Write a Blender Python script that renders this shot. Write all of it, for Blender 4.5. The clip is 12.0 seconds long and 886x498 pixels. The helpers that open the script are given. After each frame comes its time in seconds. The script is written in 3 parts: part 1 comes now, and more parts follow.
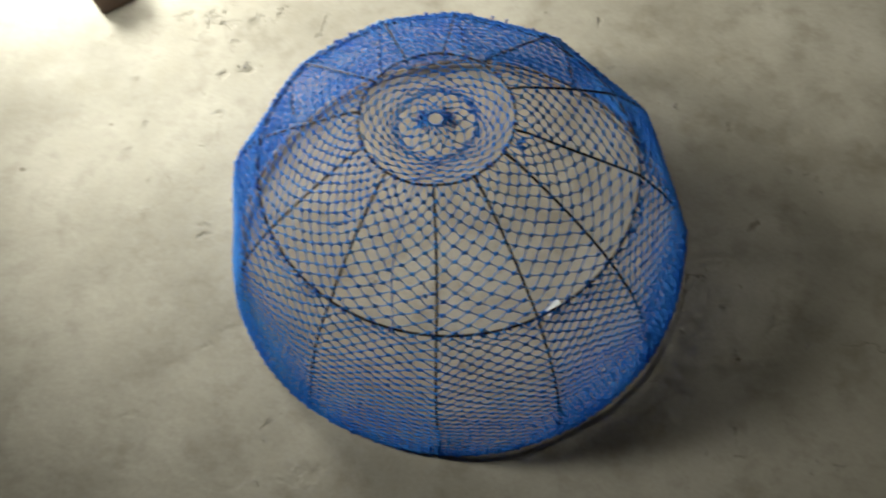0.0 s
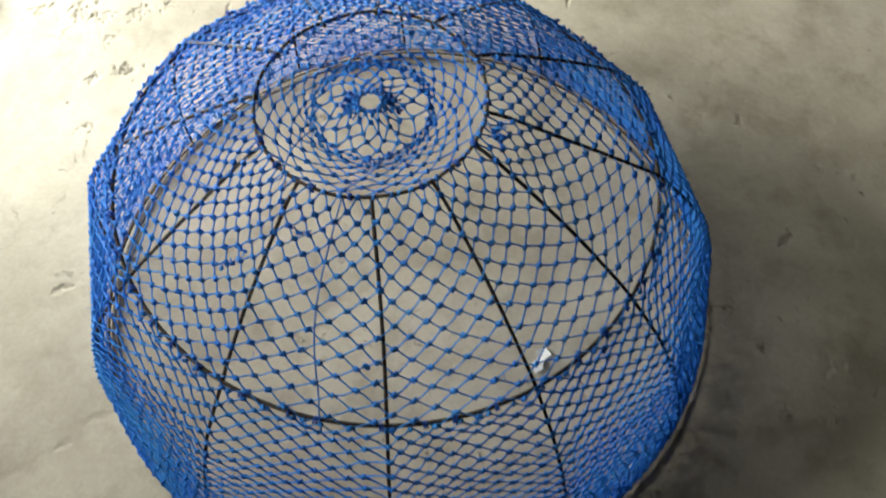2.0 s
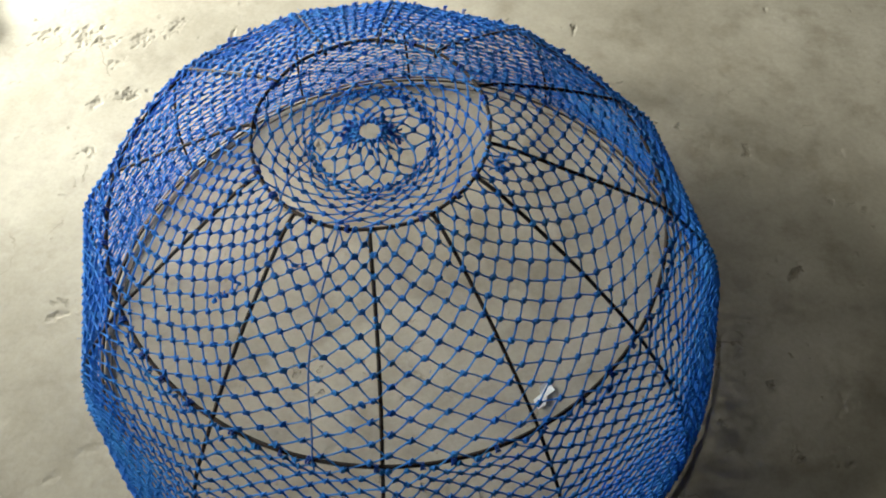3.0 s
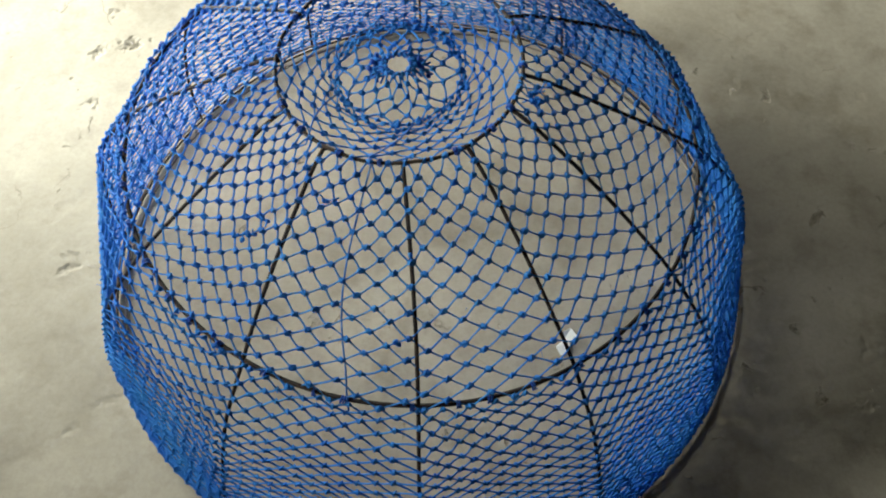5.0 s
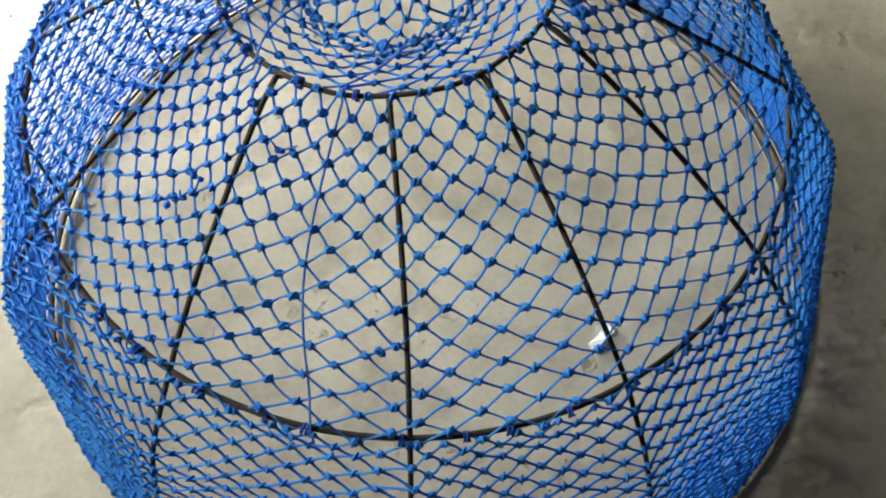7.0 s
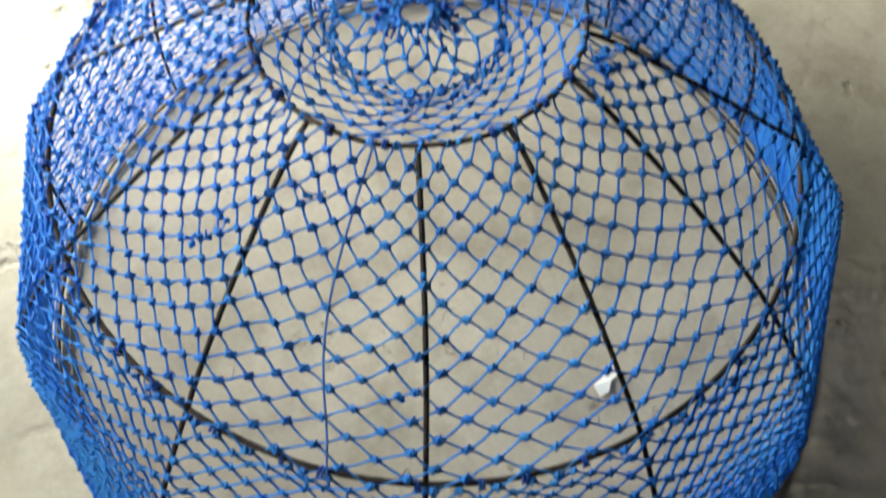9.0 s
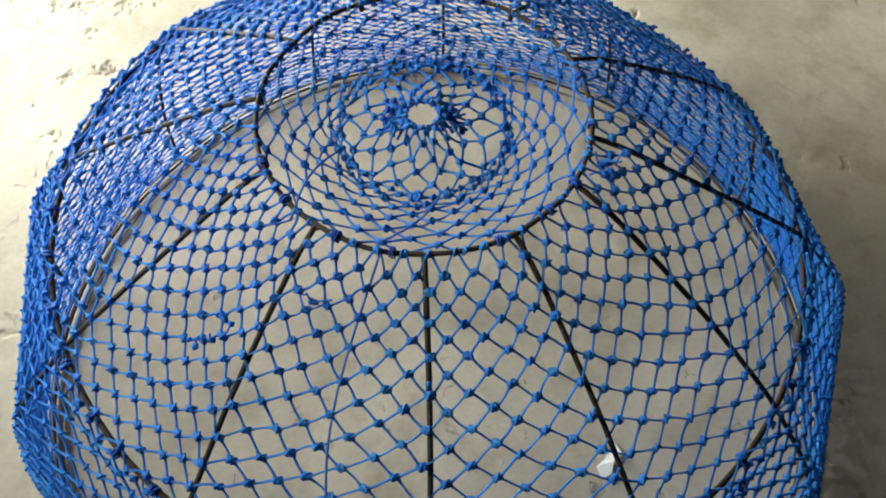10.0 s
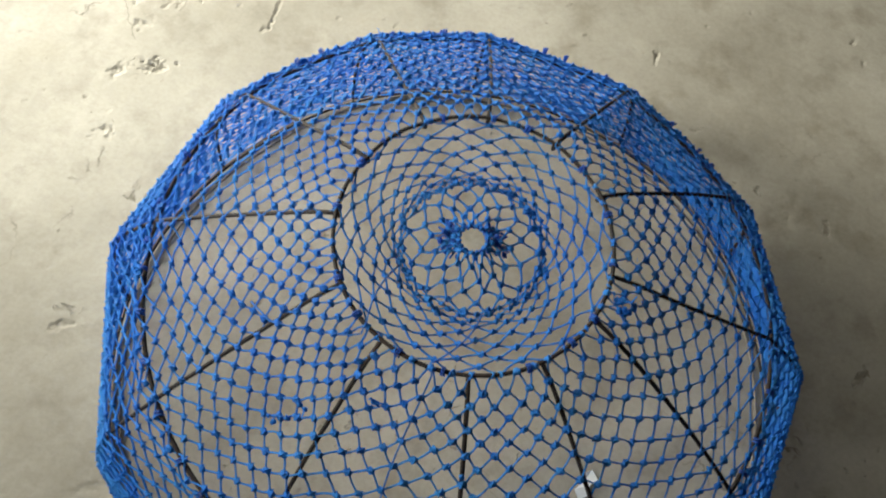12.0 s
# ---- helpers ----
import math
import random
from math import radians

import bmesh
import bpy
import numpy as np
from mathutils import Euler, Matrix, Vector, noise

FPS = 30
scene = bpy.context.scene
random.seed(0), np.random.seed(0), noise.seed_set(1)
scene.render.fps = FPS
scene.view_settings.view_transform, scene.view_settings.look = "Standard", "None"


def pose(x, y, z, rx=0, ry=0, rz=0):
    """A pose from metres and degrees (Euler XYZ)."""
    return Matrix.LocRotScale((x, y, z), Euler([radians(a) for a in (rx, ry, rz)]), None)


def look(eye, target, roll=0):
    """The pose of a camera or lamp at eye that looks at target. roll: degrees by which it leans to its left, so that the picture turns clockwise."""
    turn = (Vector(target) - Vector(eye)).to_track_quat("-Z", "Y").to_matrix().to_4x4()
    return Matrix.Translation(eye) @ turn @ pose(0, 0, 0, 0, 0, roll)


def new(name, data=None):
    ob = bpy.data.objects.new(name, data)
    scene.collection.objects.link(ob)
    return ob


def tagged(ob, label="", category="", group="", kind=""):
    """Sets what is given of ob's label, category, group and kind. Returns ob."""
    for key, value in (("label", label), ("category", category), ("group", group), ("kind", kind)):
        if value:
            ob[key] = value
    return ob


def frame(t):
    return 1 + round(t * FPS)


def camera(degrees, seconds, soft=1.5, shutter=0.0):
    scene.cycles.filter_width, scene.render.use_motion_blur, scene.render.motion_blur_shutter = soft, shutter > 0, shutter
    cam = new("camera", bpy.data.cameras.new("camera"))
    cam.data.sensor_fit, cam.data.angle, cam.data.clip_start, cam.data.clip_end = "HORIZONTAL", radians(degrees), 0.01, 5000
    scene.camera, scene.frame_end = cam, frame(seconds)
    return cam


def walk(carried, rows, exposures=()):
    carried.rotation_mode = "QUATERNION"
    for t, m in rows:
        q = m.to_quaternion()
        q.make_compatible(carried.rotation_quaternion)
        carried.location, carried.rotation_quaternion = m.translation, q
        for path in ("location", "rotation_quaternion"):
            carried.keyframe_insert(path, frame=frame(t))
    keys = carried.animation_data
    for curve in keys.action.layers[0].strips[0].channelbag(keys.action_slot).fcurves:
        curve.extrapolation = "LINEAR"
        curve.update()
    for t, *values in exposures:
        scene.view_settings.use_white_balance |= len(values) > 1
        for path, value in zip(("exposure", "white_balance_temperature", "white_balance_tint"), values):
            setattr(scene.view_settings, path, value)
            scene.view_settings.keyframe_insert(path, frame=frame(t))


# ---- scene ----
cam = camera(64.13, 12.0, soft=2.0, shutter=0.7)
PATH = [
    (0.0, (0.102, -0.5219, 1.0758), (-0.0028, -0.1092, 0.171), -8.37),
    (0.3, (0.0935, -0.5053, 1.0577), (0.0362, -0.1064, 0.1425), -3.6),
    (0.5, (0.097, -0.4967, 1.0192), (0.0071, -0.0914, 0.1095), -8.17),
    (1.0, (0.0714, -0.4445, 0.8786), (0.041, -0.0202, -0.0264), -1.81),
    (1.5, (0.0738, -0.4112, 0.8192), (0.0797, 0.0141, -0.0859), 0.03),
    (2.0, (0.07, -0.3948, 0.8158), (0.04, 0.066, -0.0712), -1.88),
    (2.5, (0.0706, -0.3821, 0.8062), (0.0313, 0.0933, -0.0726), -2.44),
    (3.0, (0.0735, -0.3796, 0.8038), (0.0349, 0.1111, -0.0666), -1.97),
    (3.5, (0.0651, -0.3903, 0.8022), (0.0289, 0.0877, -0.0754), -1.66),
    (3.7, (0.0623, -0.4015, 0.8014), (0.0211, 0.0561, -0.0868), -2.53),
    (5.3, (0.0392, -0.3935, 0.7608), (0.0151, 0.058, -0.1312), -1.31),
    (5.5, (0.0468, -0.3752, 0.7251), (0.0147, 0.0743, -0.1676), -1.4),
    (6.0, (0.04, -0.3603, 0.6888), (-0.0098, 0.0814, -0.207), -3.74),
    (6.5, (0.0409, -0.3379, 0.6637), (-0.0142, 0.0899, -0.2385), -4.61),
    (7.0, (0.0414, -0.3279, 0.6385), (0.0007, 0.0927, -0.2678), -3.01),
    (8.8, (0.0205, -0.3192, 0.6441), (0.0112, 0.1064, -0.2608), 2.57),
    (9.0, (0.0242, -0.3188, 0.649), (-0.0067, 0.1314, -0.2434), 0.19),
    (9.5, (0.0187, -0.2952, 0.6611), (-0.0064, 0.1901, -0.2129), 1.61),
    (10.0, (0.0162, -0.2858, 0.666), (-0.0126, 0.2109, -0.2014), 1.23),
    (10.5, (0.0154, -0.278, 0.6687), (-0.0157, 0.2294, -0.1924), 1.41),
    (11.0, (0.0025, -0.2319, 0.6618), (-0.0205, 0.2737, -0.2006), 3.12),
    (11.5, (-0.0282, -0.23, 0.729), (-0.0175, 0.2137, -0.1671), 10.0),
    (12.0, (-0.0389, -0.2152, 0.7958), (-0.0293, 0.1822, -0.1218), 10.96),
]
EXPOSURE = [(0.0, -0.38, 6500, 5), (0.7, -0.38, 6500, 5), (1.0, -0.28, 6500, 5), (1.5, 0.1, 6500, 5), (2.0, 0.0, 6500, 5), (2.5, -0.24, 6500, 5), (3.6, -0.25, 6500, 4), (5.5, -0.08, 6500, 3), (6.4, 0.1, 6500, 3),
            (7.0, 0.4, 6500, 3), (9.0, 0.46, 6500, 3), (9.5, 0.14, 6500, 3), (10.0, 0.0, 6500, 4), (10.7, -0.1, 6500, 4), (11.5, -0.13, 6500, 5), (12.0, -0.35, 6500, 6)]
walk(cam, [(t, look(eye, target, roll)) for t, eye, target, roll in PATH], EXPOSURE)

# ---- light ----
world = bpy.data.worlds.new("daylight")
world.use_nodes = True
scene.world = world
wn = world.node_tree.nodes
sky = wn.new("ShaderNodeTexSky")
sky.sky_type, sky.sun_disc = "NISHITA", False
sky.sun_elevation, sky.sun_rotation = radians(38), radians(265)
world.node_tree.links.new(sky.outputs[0], wn["Background"].inputs[0])
wn["Background"].inputs[1].default_value = 0.01


def area(name, eye, target, wide, high, watts, colour, spread=180):
    data = bpy.data.lights.new(name, "AREA")
    data.spread = radians(spread)
    data.shape, data.size, data.size_y, data.energy, data.color = "RECTANGLE", wide, high, watts, colour
    ob = new(name, data)
    ob.matrix_world = look(eye, target)
    return ob


WEST, EAST, SOUTH, NORTH, TOP = -1.35, 2.3, -2.4, 1.2, 2.7
WARM = (1.0, 0.972, 0.88)
HATCH_Y, HATCH_W, HATCH_Z, HATCH_H = 0.93, 0.5, 0.22, 0.45    # unseen low opening, assumed at the end of the west wall to brighten the floor
WIN_Y, WIN_W, WIN_Z, WIN_H = -0.1, 0.2, 0.85, 0.5             # narrow window in the west wall
NWIN_X, NWIN_W, NWIN_Z, NWIN_H = -0.35, 1.2, 0.15, 0.3         # added low window in the unseen north wall, to brighten the far floor
area("hatch_daylight", (WEST - 0.05, HATCH_Y, HATCH_Z + HATCH_H / 2), (0.4, 0.6, 0.0), HATCH_W, HATCH_H, 62, WARM)
area("west_window_daylight", (WEST - 0.05, WIN_Y, WIN_Z + WIN_H / 2), (0.2, 0.62, 0.0), WIN_W, WIN_H, 16, WARM, 88)
area("north_fill_light", (NWIN_X, NORTH + 0.05, NWIN_Z + NWIN_H / 2), (0.0, 0.2, 0.0), NWIN_W, NWIN_H, 10.5, WARM)


# ---- materials ----
def material(name):
    m = bpy.data.materials.new(name)
    m.use_nodes = True
    n, l = m.node_tree.nodes, m.node_tree.links
    return m, n, l, n["Principled BSDF"]


def noise_node(n, l, scale, detail=6, rough=0.6, coord="Object", distort=0.0):
    tc = n.new("ShaderNodeTexCoord")
    t = n.new("ShaderNodeTexNoise")
    t.inputs["Scale"].default_value, t.inputs["Detail"].default_value = scale, detail
    t.inputs["Roughness"].default_value, t.inputs["Distortion"].default_value = rough, distort
    l.new(tc.outputs[coord], t.inputs["Vector"])
    return t


def ramp(n, l, src, stops):
    r = n.new("ShaderNodeValToRGB")
    el = r.color_ramp.elements
    while len(el) < len(stops):
        el.new(0.5)
    for e, (p, c) in zip(el, stops):
        e.position, e.color = p, (*c, 1) if len(c) == 3 else c
    l.new(src, r.inputs[0])
    return r


def mix(n, l, kind, fac, a, b):
    x = n.new("ShaderNodeMix")
    x.data_type, x.blend_type = "RGBA", kind
    for sock, v in ((x.inputs[0], fac), (x.inputs[6], a), (x.inputs[7], b)):
        if isinstance(v, (int, float)):
            sock.default_value = v
        elif isinstance(v, tuple):
            sock.default_value = (*v, 1)
        else:
            l.new(v, sock)
    return x.outputs[2]


def bump(n, l, height, strength, distance, bsdf, prev=None):
    b = n.new("ShaderNodeBump")
    b.inputs["Strength"].default_value, b.inputs["Distance"].default_value = strength, distance
    l.new(height, b.inputs["Height"])
    if prev:
        l.new(prev, b.inputs["Normal"])
    l.new(b.outputs[0], bsdf.inputs["Normal"])
    return b.outputs[0]


def concrete():
    m, n, l, p = material("worn_concrete")
    big = noise_node(n, l, 3.2, 5, 0.6)
    mid = noise_node(n, l, 14, 8, 0.65)
    fine = noise_node(n, l, 160, 6, 0.7)
    c = ramp(n, l, big.outputs[0], [(0.3, (0.264, 0.239, 0.191)), (0.52, (0.384, 0.356, 0.297)), (0.72, (0.474, 0.443, 0.377))]).outputs[0]
    s = ramp(n, l, mid.outputs[0], [(0.33, (0.68, 0.65, 0.6)), (0.5, (1, 1, 1)), (0.7, (1.0, 0.99, 0.97))]).outputs[0]
    c = mix(n, l, "MULTIPLY", 0.75, c, s)
    g = ramp(n, l, fine.outputs[0], [(0.3, (0.8, 0.79, 0.77)), (0.6, (1, 1, 1))]).outputs[0]
    c = mix(n, l, "MULTIPLY", 0.6, c, g)
    # pits and chips darkened by dirt
    pit = noise_node(n, l, 26, 9, 0.72, distort=0.4)
    where = noise_node(n, l, 2.7, 3, 0.5)
    pitmask = ramp(n, l, pit.outputs[0], [(0.62, (0, 0, 0)), (0.68, (1, 1, 1))]).outputs[0]
    wheremask = ramp(n, l, where.outputs[0], [(0.46, (0, 0, 0)), (0.6, (1, 1, 1))]).outputs[0]
    both = mix(n, l, "MULTIPLY", 1.0, pitmask, wheremask)
    c = mix(n, l, "MIX", both, c, (0.17, 0.145, 0.105))
    # hairline cracks in a few places
    cells = n.new("ShaderNodeTexVoronoi")
    cells.feature = "DISTANCE_TO_EDGE"
    cells.inputs["Scale"].default_value = 6.5
    warp = noise_node(n, l, 9, 5, 0.6)
    shift = n.new("ShaderNodeVectorMath")
    shift.operation = "MULTIPLY_ADD"
    shift.inputs[1].default_value = (0.09, 0.09, 0.09)
    tco = n.new("ShaderNodeTexCoord")
    l.new(warp.outputs["Color"], shift.inputs[0])
    l.new(tco.outputs["Object"], shift.inputs[2])
    l.new(shift.outputs[0], cells.inputs["Vector"])
    line = ramp(n, l, cells.outputs["Distance"], [(0.0, (1, 1, 1)), (0.007, (0, 0, 0))]).outputs[0]
    some = ramp(n, l, noise_node(n, l, 4.3, 4, 0.6).outputs[0], [(0.60, (0, 0, 0)), (0.66, (1, 1, 1))]).outputs[0]
    c = mix(n, l, "MIX", mix(n, l, "MULTIPLY", 1.0, line, some), c, (0.15, 0.13, 0.10))
    # old dirt and painted shade in the chips, which lie below the face of the slab
    tc, sep = n.new("ShaderNodeTexCoord"), n.new("ShaderNodeSeparateXYZ")
    l.new(tc.outputs["Object"], sep.inputs[0])
    low = n.new("ShaderNodeMapRange")
    low.inputs[1].default_value, low.inputs[2].default_value = -0.0015, -0.0026
    l.new(sep.outputs[2], low.inputs[0])
    speck = ramp(n, l, fine.outputs[0], [(0.42, (0.2,) * 3), (0.60, (1, 1, 1))]).outputs[0]
    c = mix(n, l, "MIX", mix(n, l, "MULTIPLY", 1.0, low.outputs[0], speck), c, (0.17, 0.152, 0.115))
    l.new(c, p.inputs["Base Color"])
    r = ramp(n, l, mid.outputs[0], [(0.3, (0.55,) * 3), (0.7, (0.8,) * 3)]).outputs[0]
    l.new(r, p.inputs["Roughness"])
    b = bump(n, l, mid.outputs[0], 0.16, 0.005, p)
    b = bump(n, l, noise_node(n, l, 48, 7, 0.68).outputs[0], 0.10, 0.003, p, b)
    b = bump(n, l, fine.outputs[0], 0.35, 0.0012, p, b)
    inv = n.new("ShaderNodeMath")
    inv.operation, inv.inputs[0].default_value = "SUBTRACT", 1.0
    l.new(both, inv.inputs[1])
    bump(n, l, inv.outputs[0], 0.7, 0.003, p, b)
    return m


def simple(name, colour, rough, metal=0.0, vary=0.25, scale=30, relief=0.0005, rscale=400):
    m, n, l, p = material(name)
    t = noise_node(n, l, scale, 6, 0.65)
    lo, hi = tuple(v * (1 - vary) for v in colour), tuple(min(1, v * (1 + vary)) for v in colour)
    c = ramp(n, l, t.outputs[0], [(0.3, lo), (0.7, hi)]).outputs[0]
    l.new(c, p.inputs["Base Color"])
    p.inputs["Roughness"].default_value, p.inputs["Metallic"].default_value = rough, metal
    f = noise_node(n, l, rscale, 3, 0.5)
    bump(n, l, f.outputs[0], 0.5, relief, p)
    return m


def twine(name, colour, light, through_it, pitch=0.0032):
    """Two-ply twisted synthetic cord: fibre with grooves and painted groove shade between the plies, and paler worn
    stretches.
    """
    m, n, l, p = material(name)
    a = noise_node(n, l, 14, 4, 0.6)
    b = noise_node(n, l, 420, 3, 0.6)
    uv, sep = n.new("ShaderNodeUVMap"), n.new("ShaderNodeSeparateXYZ")
    uv.uv_map = "UVMap"
    l.new(uv.outputs[0], sep.inputs[0])
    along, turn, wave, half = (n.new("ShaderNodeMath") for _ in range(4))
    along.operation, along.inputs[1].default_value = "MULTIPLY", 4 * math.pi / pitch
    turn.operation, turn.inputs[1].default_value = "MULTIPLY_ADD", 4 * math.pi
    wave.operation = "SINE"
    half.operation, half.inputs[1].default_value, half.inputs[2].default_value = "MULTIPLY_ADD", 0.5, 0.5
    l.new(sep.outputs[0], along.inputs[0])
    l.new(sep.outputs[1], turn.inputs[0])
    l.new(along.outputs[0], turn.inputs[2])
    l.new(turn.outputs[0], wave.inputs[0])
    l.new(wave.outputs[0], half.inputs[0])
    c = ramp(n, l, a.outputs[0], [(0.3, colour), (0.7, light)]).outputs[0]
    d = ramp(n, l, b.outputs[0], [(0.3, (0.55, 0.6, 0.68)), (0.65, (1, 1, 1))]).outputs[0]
    # shade of the grooves between the plies, multiplied into the colour
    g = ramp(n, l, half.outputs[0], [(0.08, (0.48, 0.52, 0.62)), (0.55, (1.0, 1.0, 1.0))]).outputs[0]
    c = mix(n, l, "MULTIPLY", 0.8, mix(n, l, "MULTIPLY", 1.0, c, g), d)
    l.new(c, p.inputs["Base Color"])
    p.inputs["Roughness"].default_value = 0.55
    p.inputs["Specular IOR Level"].default_value = 0.3
    bump(n, l, b.outputs[0], 0.6, 0.0005, p, bump(n, l, half.outputs[0], 0.8, 0.0006, p))
    # light shines through the thin synthetic fibre
    thin, both = n.new("ShaderNodeBsdfTranslucent"), n.new("ShaderNodeMixShader")
    thin.inputs["Color"].default_value = (*through_it, 1)
    both.inputs[0].default_value = 0.34
    l.new(p.outputs[0], both.inputs[1])
    l.new(thin.outputs[0], both.inputs[2])
    l.new(both.outputs[0], n["Material Output"].inputs["Surface"])
    return m


def rusty_wire():
    m, n, l, p = material("dark_rusty_wire")
    a = noise_node(n, l, 22, 6, 0.7)
    b = noise_node(n, l, 240, 5, 0.6)
    c = ramp(n, l, a.outputs[0], [(0.35, (0.018, 0.017, 0.02)), (0.55, (0.035, 0.028, 0.026)), (0.72, (0.085, 0.058, 0.044))]).outputs[0]
    d = ramp(n, l, b.outputs[0], [(0.3, (0.6, 0.6, 0.6)), (0.7, (1.15, 1.1, 1.05))]).outputs[0]
    l.new(mix(n, l, "MULTIPLY", 0.8, c, d), p.inputs["Base Color"])
    p.inputs["Roughness"].default_value, p.inputs["Metallic"].default_value = 0.7, 0.0
    p.inputs["Specular IOR Level"].default_value = 0.25
    bump(n, l, b.outputs[0], 0.6, 0.0005, p)
    return m


CONCRETE = concrete()
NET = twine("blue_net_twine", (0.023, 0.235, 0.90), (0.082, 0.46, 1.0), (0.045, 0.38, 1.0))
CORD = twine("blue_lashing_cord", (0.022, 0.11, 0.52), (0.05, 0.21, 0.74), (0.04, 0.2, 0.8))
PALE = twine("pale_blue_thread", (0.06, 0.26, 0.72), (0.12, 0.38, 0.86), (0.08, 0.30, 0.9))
WIRE = rusty_wire()
# near black, so that the unseen walls throw little light back
PLASTER = simple("old_plaster", (0.05, 0.042, 0.032), 0.85, vary=0.15, scale=3, relief=0.003, rscale=60)
WOOD = simple("brown_wood", (0.16, 0.10, 0.065), 0.6, vary=0.35, scale=18)
PAPER = simple("white_paper", (0.80, 0.82, 0.83), 0.6, vary=0.06, scale=40)
GALV = simple("bare_grey_wire", (0.20, 0.175, 0.15), 0.6, metal=0.3, vary=0.35, scale=25)


# ---- mesh helpers ----
def mesh_from(name, verts, faces, mat, smooth=True, lay=None):
    """lay: for each corner of each face, the length along a cord and the turn round it."""
    me = bpy.data.meshes.new(name)
    me.from_pydata([tuple(v) for v in verts], [], [tuple(f) for f in faces])
    me.materials.append(mat)
    if lay is not None:
        me.uv_layers.new(name="UVMap").data.foreach_set("uv", np.asarray(lay, "f").ravel())
    if smooth:
        me.polygons.foreach_set("use_smooth", [True] * len(me.polygons))
    me.update()
    return me


def put(name, me, parent=None, label=""):
    ob = new(name, me)
    ob.parent = parent
    return tagged(ob, label)


def tube(points, radius, sides=8, closed=False, wobble=0.0):
    """Vertices and faces of a round bar along points; radius may be one number or one for each point."""
    pts = np.asarray(points, float)
    n = len(pts)
    rad = np.full(n, radius) if np.isscalar(radius) else np.asarray(radius, float)
    if closed:
        tan = np.roll(pts, -1, 0) - np.roll(pts, 1, 0)
    else:
        tan = np.gradient(pts, axis=0)
    tan /= np.linalg.norm(tan, axis=1)[:, None] + 1e-12
    up = np.array([0, 0, 1.0]) if abs(tan[0][2]) < 0.9 else np.array([1.0, 0, 0])
    verts = []
    for i in range(n):
        side = up - tan[i] * (up @ tan[i])
        side /= np.linalg.norm(side) + 1e-12
        up = side
        other = np.cross(tan[i], side)
        for k in range(sides):
            a = 2 * math.pi * k / sides
            verts.append(pts[i] + rad[i] * (math.cos(a) * side + math.sin(a) * other))
    faces = []
    for i in range(n if closed else n - 1):
        j = (i + 1) % n
        for k in range(sides):
            q = (k + 1) % sides
            faces.append((i * sides + k, i * sides + q, j * sides + q, j * sides + k))
    if not closed:
        faces.append(tuple(range(sides - 1, -1, -1)))
        faces.append(tuple((n - 1) * sides + k for k in range(sides)))
    return verts, faces


def tube_lay(points, sides, closed=False):
    """Where the corners of a tube lie along the cord and round it, to go with tube()."""
    pts = np.asarray(points, float)
    ends = np.concatenate([pts, pts[:1]]) if closed else pts
    along = np.concatenate([[0], np.cumsum(np.linalg.norm(np.diff(ends, axis=0), axis=1))])
    lay = []
    for i in range(len(ends) - 1):
        for k in range(sides):
            lay += [(along[i], k / sides), (along[i], (k + 1) / sides), (along[i + 1], (k + 1) / sides), (along[i + 1], k / sides)]
    if not closed:
        lay += [(0, 0)] * sides + [(along[-1], 0)] * sides
    return lay


def joined(pieces):
    verts, faces = [], []
    for v, f in pieces:
        o = len(verts)
        verts.extend(v)
        faces.extend(tuple(i + o for i in q) for q in f)
    return verts, faces


def cords(name, runs, mat, sides=6, blobs=()):
    """One mesh of twisted cords: runs of (points, radius, closed), and blobs of (verts, faces)."""
    pieces, lay = [], []
    for pts, r, closed in runs:
        pieces.append(tube(pts, r, sides, closed))
        lay += tube_lay(pts, sides, closed)
    for v, f in blobs:
        pieces.append((v, f))
        for q in f:
            lay += [(v[i][0] + 0.7 * v[i][2], 90 * (v[i][1] + v[i][2])) for i in q]
    return mesh_from(name, *joined(pieces), mat, lay=lay)


def box_bm(lo, hi, bevel=0.0, segments=2):
    bm = bmesh.new()
    bmesh.ops.create_cube(bm, size=1)
    c = [(a + b) / 2 for a, b in zip(lo, hi)]
    d = [b - a for a, b in zip(lo, hi)]
    for v in bm.verts:
        v.co = Vector([c[i] + v.co[i] * d[i] for i in range(3)])
    if bevel:
        bmesh.ops.bevel(bm, geom=bm.edges, offset=bevel, segments=segments, affect="EDGES")
    return bm


def part(name, bm, mat, parent=None, label=""):
    me = bpy.data.meshes.new(name)
    bm.to_mesh(me)
    bm.free()
    me.materials.append(mat)
    return put(name, me, parent, label)


